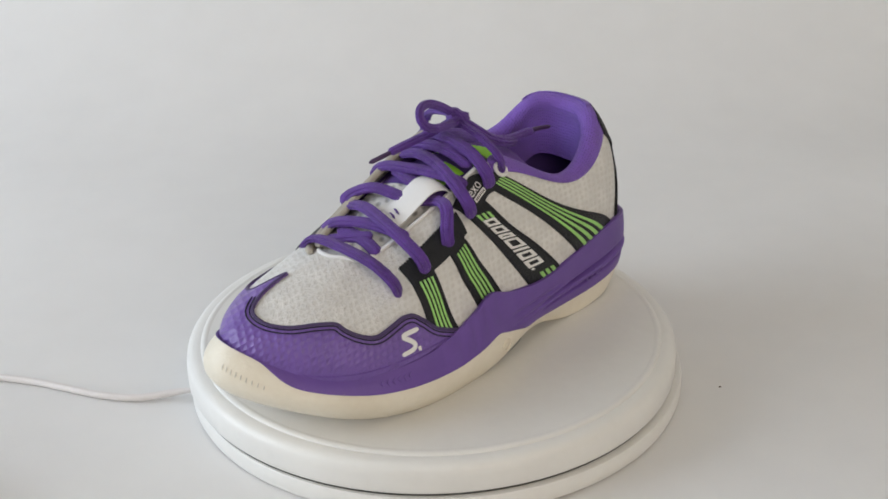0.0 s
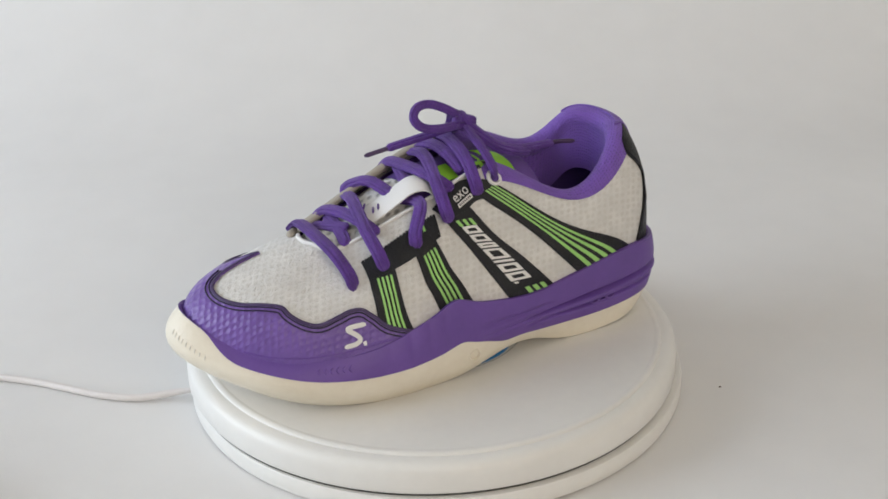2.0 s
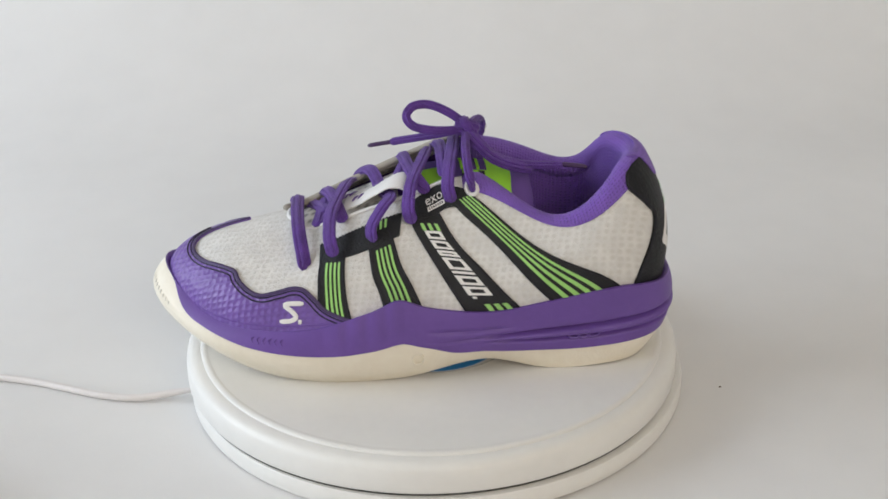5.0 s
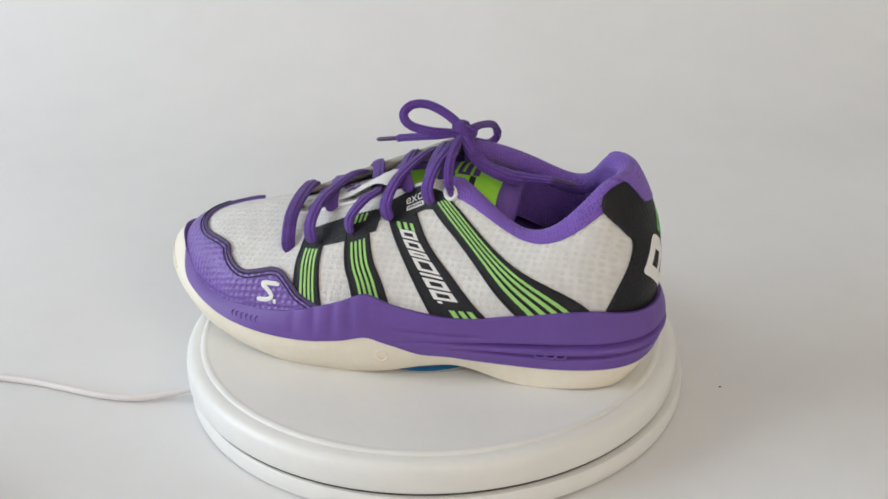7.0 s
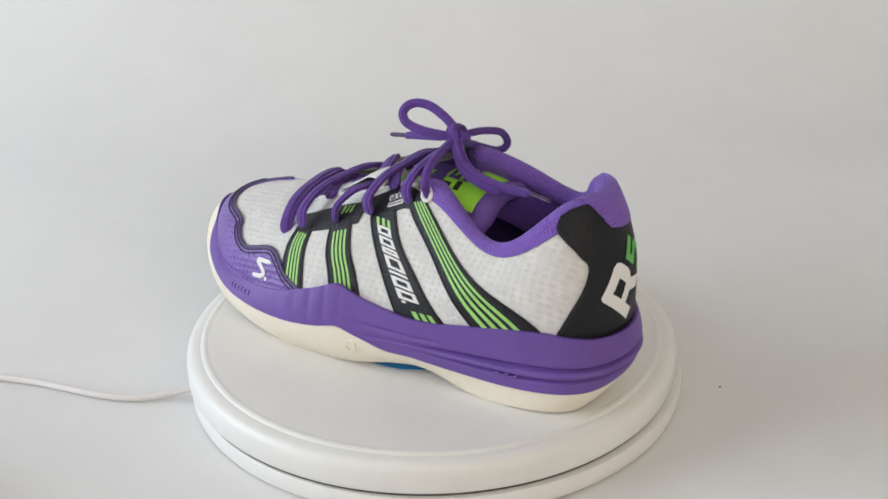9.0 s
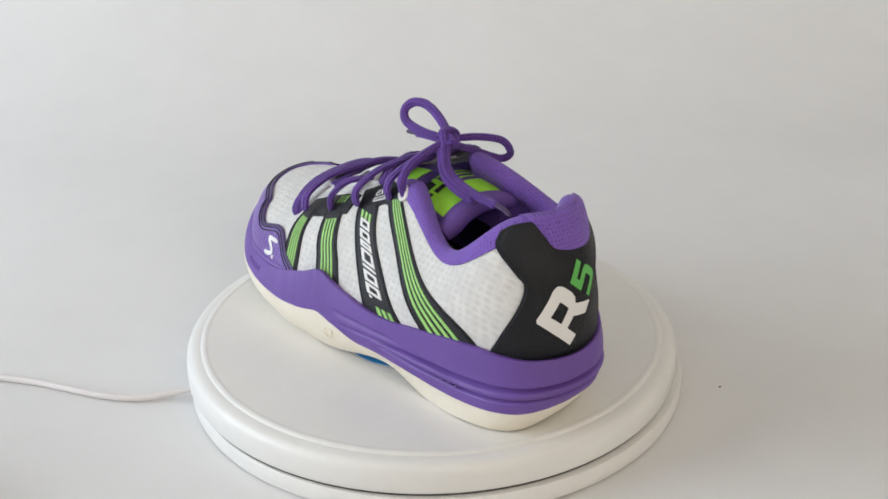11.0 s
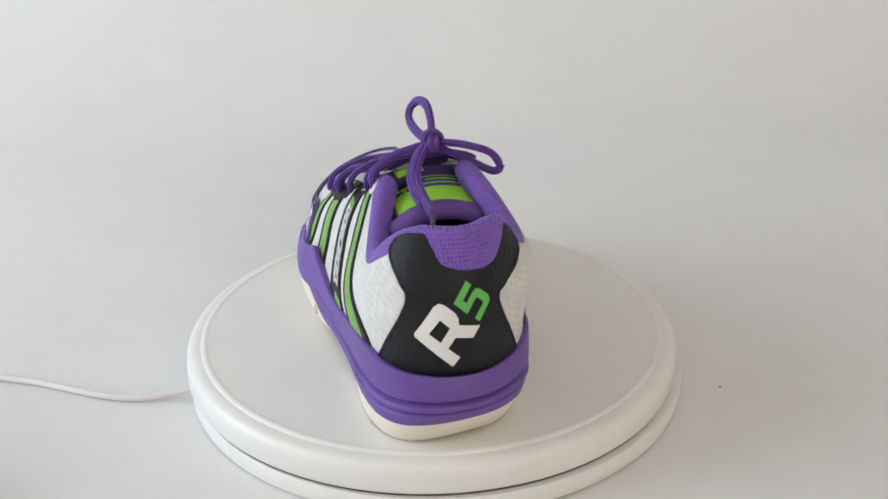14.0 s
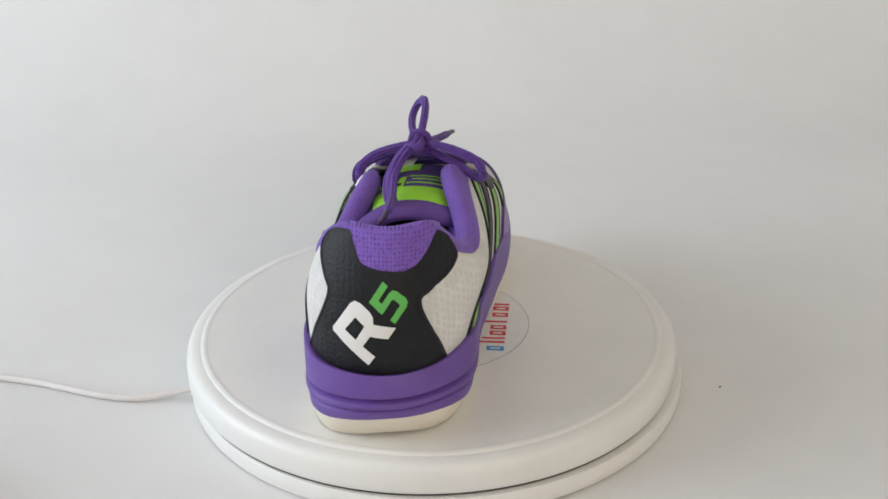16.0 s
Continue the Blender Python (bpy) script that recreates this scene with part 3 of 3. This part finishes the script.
def heel_character(outline, hole, mat):
    """A block character printed on the heel panel; its corners run along the slanted line and up its stem."""
    loops = [[Vector((u, v, 0)) for u, v in loop] for loop in (outline, hole) if loop]
    flat = [p for loop in loops for p in loop]
    bm = bmesh.new()
    verts = [bm.verts.new(p) for p in flat]
    for tri in tessellate_polygon(loops):
        bm.faces.new([verts[k] for k in tri])
    for _ in range(2):
        bmesh.ops.subdivide_edges(bm, edges=[e for e in bm.edges if e.calc_length() > 0.12], cuts=1)
        bmesh.ops.triangulate(bm, faces=bm.faces)
    co = np.array([v.co[:2] for v in bm.verts])
    y = 21.6 - 13.5 * co[:, 0] + 17.1 * co[:, 1]
    z = 50.4 + 20.5 * co[:, 0] + 16.3 * co[:, 1]
    s, v = np.full(len(y), 0.1), np.full(len(y), 0.45)
    for _ in range(16):
        p = upper(s, v)
        ds, dv = (upper(s + 1e-3, v) - p) / 1e-3, (upper(s, v + 1e-3) - p) / 1e-3
        ey, ez = y - p[:, 1], z - p[:, 2]
        det = ds[:, 1] * dv[:, 2] - dv[:, 1] * ds[:, 2]
        s = s + np.clip((ey * dv[:, 2] - dv[:, 1] * ez) / det, -0.3, 0.3)
        v = v + np.clip((ds[:, 1] * ez - ds[:, 2] * ey) / det, -0.1, 0.1)
    P = upper(s, v, 1.75) * MM
    for vert, p in zip(bm.verts, P):
        vert.co = p
    part("printed_character", bm, mat, SHOE, "printed character on the heel")


def side_word(body, corners, mat, parent):
    """A small printed word on the upper, spread over four corners in (s, v): low left, low right, top right, top left."""
    cu = bpy.data.curves.new("word", "FONT")
    cu.body, cu.size, cu.resolution_u = body, 1.0, 3
    tmp = bpy.data.objects.new("word", cu)
    me = bpy.data.meshes.new_from_object(tmp)
    bm = bmesh.new()
    bm.from_mesh(me)
    bmesh.ops.triangulate(bm, faces=bm.faces)
    co = np.array([v.co[:2] for v in bm.verts])
    co = (co - co.min(0)) / (co.max(0) - co.min(0))
    a, b, c, d = (np.array(k) for k in corners)
    f, g = co[:, :1], co[:, 1:]
    sv = (a * (1 - f) + b * f) * (1 - g) + (d * (1 - f) + c * f) * g
    P = upper(sv[:, 0], sv[:, 1], 1.4) * MM
    for vert, p in zip(bm.verts, P):
        vert.co = p
    bpy.data.objects.remove(tmp)
    bpy.data.curves.remove(cu)
    bpy.data.meshes.remove(me)
    part("printed_word", bm, mat, parent)


def collar():
    s = np.linspace(-4.35, 4.35, 170)
    c, N, U, r, e = collar_frame(s)
    rows = [upper(s, np.full(170, 0.90), 0.5), upper(s, np.full(170, 0.945), 1.1 * e)]
    for a in np.linspace(0, 180, 15):
        a = radians(a)
        rows.append(c + N * (r * math.cos(a))[:, None] + U * (r * 1.05 * math.sin(a))[:, None])
    inner = c - N * r[:, None]
    for k in (8, 18, 30):
        rows.append(inner - np.array([0, 0, 1]) * k * e[:, None] + N * 0.06 * k)
    Q = np.stack(rows, 1)
    bm = grid(Q * MM)
    along = np.concatenate([[0], np.cumsum(np.linalg.norm(np.diff(Q[:, 6], axis=0), axis=1))]) / 1.9
    across = np.concatenate([[0], np.cumsum(np.linalg.norm(np.diff(Q[85], axis=0), axis=1))]) / 1.9
    lay_ = bm.loops.layers.uv.verify()
    bm.verts.index_update()
    for face in bm.faces:
        for l in face.loops:
            i = l.vert.index
            l[lay_].uv = (along[i // len(rows)], across[i % len(rows)])
    part("collar", bm, M_PURPLE_KNIT, SHOE, "padded purple air-mesh collar")
    # inside
    s2 = np.linspace(0, 20, 120, endpoint=False)
    w = np.clip((4.6 - np.minimum(s2, 20 - s2)) / 0.6, 0, 1)
    v = np.linspace(0.93, 0.0, 12)
    Q = upper(s2[:, None], np.repeat(v[None], 120, 0), -(2.2 + 6.0 * w[:, None] * np.ones(12)))
    part("lining", grid(Q * MM, wrap_u=True), M_LINING, SHOE, "dark purple textile lining")
    base = RAILS[0](s2) * np.array([0.95, 0.9, 0]) + np.array([0, 1, 36])
    rows = [base * np.array([k, k, 1]) for k in (1.0, 0.8, 0.5, 0.02)]
    part("insole", grid(np.stack(rows, 1) * MM, wrap_u=True), M_INSOLE, SHOE, "dark green footbed")


M_INSOLE = material("dark_green_footbed", (0.035, 0.07, 0.02), 0.8, vary=0.5, grain=40, bump=0.3, bump_scale=1500)
M_LIME = material("lime_green_textile", (0.33, 0.72, 0.045), 0.7, vary=0.12, grain=120, bump=0.3, bump_scale=1800)
M_TONGUE = cellular(material("white_perforated_mesh", (0.74, 0.73, 0.70), 0.75, vary=0.08, grain=60, bump=0.3, bump_scale=1500), 1.0, 0.0008, (0.36, 0.36, 0.35), 0.42)

TONGUE = [(82, -3, 72), (60, -1, 79), (36, 0, 88), (10, 1, 98), (-10, 2, 102), (-28, 4, 102.5), (-42, 5, 101), (-50, 6, 98)]
HALF = [16, 22, 25, 26, 26, 26, 26, 25]


def tongue_point(t, f):
    i = np.linspace(0, 1, len(TONGUE))
    line = smooth_line(TONGUE, 81)
    c = np.stack([np.interp(t, np.linspace(0, 1, 81), line[:, k]) for k in range(3)], -1)
    w = np.interp(t, i, HALF)
    return c + np.stack([np.zeros_like(w), w * f, -7.0 * np.abs(f) ** 2.2 - 4.0 * np.clip(f, 0, 1) ** 2 * np.clip((t - 0.6) / 0.2, 0, 1)], -1)


def tongue():
    def sheet(t0, t1, f0, f1, up, n=30, m=14):
        t, f = np.meshgrid(np.linspace(t0, t1, n), np.linspace(f0, f1, m), indexing="ij")
        P = tongue_point(t, f)
        P[..., 2] += up
        under = P.copy()
        under[..., 2] -= 3.0
        Q = np.concatenate([P, under[:, ::-1]], 1)
        return grid(Q * MM, wrap_v=True)
    tg = part("tongue", with_uv(sheet(0, 0.56, -1, 1, 0), 1 / 0.0062), M_TONGUE, SHOE, "white perforated mesh tongue")
    top = part("tongue_top", sheet(0.5, 0.98, -0.9, 0.9, 0.5), M_LINING, tg, "purple padded tongue top")
    part("green_panel", sheet(0.87, 0.985, -0.9, 0.85, 1.0), M_LIME, top, "lime green panel")
    part("green_panel", sheet(0.77, 0.875, 0.25, 0.85, 1.0, 12, 8), M_LIME, top, "lime green panel")
    for t0, f0, f1 in ((0.765, -0.8, 0.2), (0.795, -0.7, 0.1), (0.83, -0.85, 0.2)):
        part("green_line", sheet(t0, t0 + 0.012, f0, f1, 1.0, 4, 8), M_LIME, top)
    part("green_panel", sheet(0.56, 0.70, 0.05, 0.62, 1.0), M_LIME, top, "lime green panel")
    for t0, t1, f0, f1 in ((0.77, 0.815, 0.40, 0.70), (0.835, 0.86, 0.30, 0.55), (0.83, 0.85, 0.62, 0.80)):
        part("dark_patch", sheet(t0, t1, f0, f1, 1.4, 6, 6), M_BLACK, tg)
    edge = [tongue_point(np.array(t), np.array(f)) + np.array([0, 0, -1.5]) for t, f in
            ((0.98, -1.02), (1.0, -0.7), (1.015, -0.3), (1.02, 0.1), (1.015, 0.5), (1.0, 0.8), (0.985, 1.0))]
    part("tongue_rim", tube(np.array(edge) * MM, 0.014, 0.010, 90, 14), M_LINING_PAD, tg, "padded purple rim of the tongue")
    # woven label looped over the lace
    n = 24
    c = smooth_line([(47, 9, 86.5), (38, 10, 90), (28, 12, 96.5), (20, 14, 101.5), (13, 16, 102), (9, 18, 99)], n)
    f = np.linspace(-1, 1, 8)
    P = c[:, None] + np.stack([f * 3.2, f * 9.5, -1.2 * f ** 2 - f * 0.5], -1)[None]
    Q = np.concatenate([P, P[:, ::-1] - np.array([0, 0, 0.7])], 1)
    lb = part("woven_label", grid(Q * MM, wrap_v=True), M_WHITE, SHOE, "white woven label looped on the tongue")
    for k, (x, y, l) in enumerate(((43.5, 1.5, 7), (39.0, 9.5, 8))):
        for d in (-1.6, 1.6):
            b = tube(np.array([(x + d - 2.2, y - l / 2, 88.6 - (x + d - 40) * 0.42), (x + d, y, 89.6 - (x + d - 40) * 0.42), (x + d + 2.2, y + l / 2, 88.9 - (x + d - 40) * 0.42)]) * MM, 0.0012, 0.0007, 10, 6)
            part("purple_bar", b, M_LACE, lb)
    # edge bindings of the throat
    part("binding", tube(upper(np.linspace(4.5, 11.6, 50), np.full(50, 1.0), 0.3) * MM, 0.0026, 0.0022, 100, 8), M_WHITE, SHOE, "white bound edge of the throat")
    for v, up in ((0.955, 1.0), (1.01, 1.6)):
        web = upper(np.linspace(11.4, 15.7, 40), np.full(40, v), 1.0) + np.array([0, 1.0, up])
        part("binding", tube(web * MM, 0.0044, 0.0036, 90, 10, flat=(0.1, 0.25, 1)), M_GREY, SHOE, "beige-grey webbing cord along the throat")


# strands of the lace, millimetres: the lower rows, the middle rows, the top rows, and the bow with its ends
LOW_ROWS = [
    [(70, 42, 61), (71, 38, 69), (73, 24, 77), (74, 2, 80), (74, -17, 79), (76, -26, 72)],
    [(54, 47, 71), (56, 43, 80), (55, 28, 87), (51, 12, 90), (46, -6, 91), (42, -22, 87)],
    [(61, -26, 76), (58, -17, 83), (54, -2, 86), (51, 16, 86), (48, 28, 83)],
    [(57, -15, 80), (60, 6, 80), (63, 20, 77)],
    [(67, -17, 75), (62, -4, 79), (57, 10, 82)],
]
MID_ROWS = [
    [(33, 43.5, 77), (33, 42.5, 86), (26, 36, 95), (22, 26, 95.5), (26, 10, 93), (31, -12, 96), (37, -25, 91), (41, -29, 85)],
    [(11, 41.5, 86), (13, 40, 95), (10, 26, 104), (4, 8, 108), (0, -8, 108), (-1, -22, 104)],
    [(15, -31, 94), (13, -22, 101), (11, 0, 104), (8, 18, 104), (2, 30, 99)],
    [(11, -16, 100), (15, -2, 99), (19, 14, 97)],
]
TOP_ROWS = [
    [(-11, 36, 95), (-9, 35, 104), (-11, 23, 112), (-14, 6, 115), (-16, -10, 115), (-18, -24, 111)],
    [(-5, -27, 106), (-8, -10, 111), (-8, 8, 111), (-8, 24, 106)],
    [(-23, 34, 100), (-21, 35, 109), (-20, 26, 117), (-21, 11, 122), (-23, 3, 124)],
    [(-25, -3, 125), (-29, -15, 123.5), (-33, -28, 119), (-34.5, -33, 111), (-30, -30, 107), (-24, -17, 113), (-21, -3, 120)],
]
BOW = [
    [(-23, 2, 126), (-13, 0, 133.5), (-2, -0.5, 138.5), (7, 1.5, 138.5), (11, 5, 134), (7, 7.5, 129), (-4, 7, 126), (-18, 4, 124.5)],
    [(-20, 1, 124), (-8, -3, 120), (4, -7, 117), (15, -10, 114.5), (20, -11, 113.4)],
    [(-23, 5, 124), (-28, 11, 119), (-36, 16, 112), (-47, 17, 107), (-58, 15, 104)],
    [(-29, 12, 117), (-40, 15, 111), (-53, 15, 107), (-64, 15, 106), (-75, 16, 106)],
]
LACES = LOW_ROWS + MID_ROWS + TOP_ROWS + BOW


def laces():
    la = part("lace", tube(np.array(LACES[0]) * MM, 0.0080, 0.0040, 40, 30, ribs=6), M_LACE, SHOE, "purple flat woven shoelace tied in a bow")
    for i, p in enumerate(LACES[1:], 1):
        k = len(p) * 9
        flat = (0, 1, 0.3) if i == 13 else (0, 0.25, 1) if i >= 11 else (0.35, 0.25, 1)
        part("lace_strand", tube(np.array(p, float) * MM, 0.0076 if i < 11 else 0.0075 if i == 15 else 0.0052, 0.0036 if i < 11 else 0.0058 if i == 15 else 0.0042, k, 30, flat=flat, ribs=6), M_LACE, la)
    part("knot", tube(np.array([(-16, 2, 125), (-20, 2.5, 125.5), (-24, 2.5, 125), (-29, 4, 123)]) * MM, 0.0085, 0.0085, 24, 24, ribs=7), M_LACE, la)
    wrap = np.array([(-20, 7.6, 123), (-17, 6.2, 127), (-17, 2, 128.2), (-18, -2, 126), (-19, -2.6, 121.5), (-19, 1, 118.6), (-20, 5.5, 119.2)]) + np.array([-4, -0.8, 2])
    part("knot_wrap", tube(wrap * MM, 0.0052, 0.0030, 50, 24, flat=[(0, 1, 0), (0, 0.7, 0.7), (0, 0, 1), (0, -0.8, 0.6), (0, -1, 0), (0, 0, -1), (0, 0.8, -0.6)], closed=True, ribs=6), M_LACE, la)
    part("aglet", tube(np.array([(18, -10.4, 113.9), (25, -12.2, 112.3), (32.5, -14.2, 110.6)]) * MM, 0.0030, 0.0026, 14, 8), M_AGLET, la, "dark plastic lace tip")
    part("aglet", tube(np.array([(-73, 15.8, 106.4), (-81, 17, 105.8), (-88, 19, 105.2)]) * MM, 0.0030, 0.0026, 14, 8), M_AGLET, la, "dark plastic lace tip")
    # the white eyelet loop at the top of the throat
    a = np.linspace(0, 2 * np.pi, 20, endpoint=False)
    p = upper(4.18 + 0.10 * np.cos(a), 0.922 + 0.042 * np.sin(a), 0.9)
    part("eyelet", tube(p * MM, 0.0026, 0.0022, 40, 8, closed=True), M_WHITE, SHOE, "white ring eyelet")


def toe_bumper_print():
    # worn grey moulded bars on the cream toe
    for k in range(9):
        s = 10.0 - 0.075 * k
        w = [sole(np.array(s), np.array(h), 0.15) for h in (0.80 - 0.012 * k, 0.72 - 0.012 * k)]
        part("moulded_bar", tube(np.array(w) * MM, 0.0010, 0.0005, 4, 6), M_BAR, SHOE)
    # round boss on the outsole
    c = sole(np.array(5.1), np.array(0.40), 0.0)
    part("boss", tube((c + np.stack([3.2 * np.cos(np.linspace(0, 2 * np.pi, 16, endpoint=False)), np.zeros(16), 3.2 * np.sin(np.linspace(0, 2 * np.pi, 16, endpoint=False))], -1) + np.array([0, 0.3, 0])) * MM, 0.0014, 0.0010, 24, 6, closed=True), M_CREAM, SHOE)
    # small raised marks on the midsole beside the toe
    for k in range(6):
        s = 7.45 + 0.085 * k
        w = [sole(np.array(s), np.array(0.80), 0.75), sole(np.array(s + 0.03), np.array(0.86), 0.85), sole(np.array(s - 0.01), np.array(0.90), 0.75)]
        part("moulded_bar", tube(np.array(w) * MM, 0.0008, 0.0010, 8, 6), M_PURPLE_RUBBER, SHOE)
    # heel ornament: three small interlocked rings
    for k in range(3):
        c = [sole(np.array(2.28 + 0.13 * k + 0.085 * math.cos(a)), np.array(0.56 + 0.045 * math.sin(a)), 0.9) for a in np.linspace(0, 2 * np.pi, 14, endpoint=False)]
        part("moulded_ring", tube(np.array(c) * MM, 0.0011, 0.0011, 24, 6, closed=True), M_PURPLE_RUBBER, SHOE)


def sticker():
    st = tagged(new("round_sticker"), "round clear sticker with red and blue print on the platter", "sticker")
    c = np.array([2.0, -1.0])
    a = np.linspace(0, 2 * np.pi, 72, endpoint=False)
    def disc(r0, r1, z, ctr):
        rows = [np.stack([ctr[0] + r * np.cos(a), ctr[1] + r * np.sin(a), np.full(72, h)], -1) for r, h in ((r0, z), (r1, z), (r1, 0.02))]
        return grid(np.stack(rows, 1) * MM, wrap_u=True)
    part("film", disc(0.1, 57.5, 0.12, c), M_FILMLIKE, st, "thin whitish clear film")
    part("rim", disc(57.0, 57.5, 0.2, c), M_RIM, st, "grey edge of the film")
    part("blue_ring", disc(36.5, 42.0, 0.22, np.array([0.0, 13.0])), M_BLUE, st)
    # the sticker's word as plain blocks
    for x, h, mat in ((-28.5, 10, M_BLUE), (-21, 17, M_RED), (-16.5, 13.5, M_RED), (-10.5, 9.5, M_RED), (-3.5, 9.5, M_RED), (3.5, 14, M_RED), (12, 9.5, M_RED), (20, 9.5, M_RED), (25.5, 13, M_RED)):
        wide = h < 11
        y0 = -43.5 - 0.06 * (x + 27)
        bars = [(-2.6, -0.7), (0.9, 2.6)] if wide else [(-1.1, 1.1)]
        block = bmesh.new()
        for a, b in bars:
            grid(np.array([[(x + a, y0, 0.26), (x + a + 0.6, y0 + h, 0.26)], [(x + b, y0, 0.26), (x + b + 0.6, y0 + h, 0.26)]]) * MM, bm=block)
        if wide:
            for d in (0.0, h - 2.0):
                grid(np.array([[(x - 0.7 + 0.06 * d, y0 + d, 0.26), (x - 0.58 + 0.06 * d, y0 + d + 2.0, 0.26)], [(x + 0.9 + 0.06 * d, y0 + d, 0.26), (x + 1.02 + 0.06 * d, y0 + d + 2.0, 0.26)]]) * MM, bm=block)
        part("print_block", block, mat, st)
    return st


M_BAR = material("worn_grey_moulding", (0.62, 0.57, 0.48), 0.6, vary=0.2)
M_FILMLIKE = material("whitish_film", (0.76, 0.755, 0.74), 0.3, vary=0.03)
M_RIM = material("grey_film_edge", (0.42, 0.42, 0.40), 0.4, vary=0.1)

stripes()
toe_cap()
heel_counter()
heel_character([(0, 0), (0, 0.97), (0.05, 1.02), (0.72, 1.03), (0.84, 0.98), (0.89, 0.86), (0.90, 0.62), (0.86, 0.5), (0.76, 0.42), (1.0, 0), (0.72, 0), (0.52, 0.33), (0.25, 0.33), (0.25, 0)],
               [(0.24, 0.81), (0.60, 0.79), (0.60, 0.54), (0.25, 0.52)], M_WHITE)
heel_character([(1.03, 0.737), (1.52, 0.737), (1.52, 0.60), (1.19, 0.60), (1.19, 0.51), (1.42, 0.51), (1.52, 0.48), (1.56, 0.40), (1.56, 0.17), (1.52, 0.09), (1.44, 0.06), (1.05, 0.06), (1.05, 0.19),
                (1.38, 0.19), (1.40, 0.22), (1.40, 0.36), (1.37, 0.385), (1.03, 0.385)], None, M_GREEN_DEEP)
collar()
tongue()
laces()
toe_bumper_print()
STICKER = sticker()


# ---- what moves: platter, sticker and shoe turn together ----
def motions():
    steps = [i * 0.2 for i in range(81)]
    turn = [(t, SPEED * t + 0.0003 * t * (16 - t)) for t in steps]
    walk(PLATTER, [(t, pose(0, 0, TOP, 0, 0, a)) for t, a in turn])
    walk(STICKER, [(t, pose(0, 0, TOP, 0, 0, TURN0 + a)) for t, a in turn])
    walk(SHOE, [(t, pose(0, 0, TOP, 0, 0, TURN0 + a) @ pose(0.0007, 0.0010, 0)) for t, a in turn])


motions()
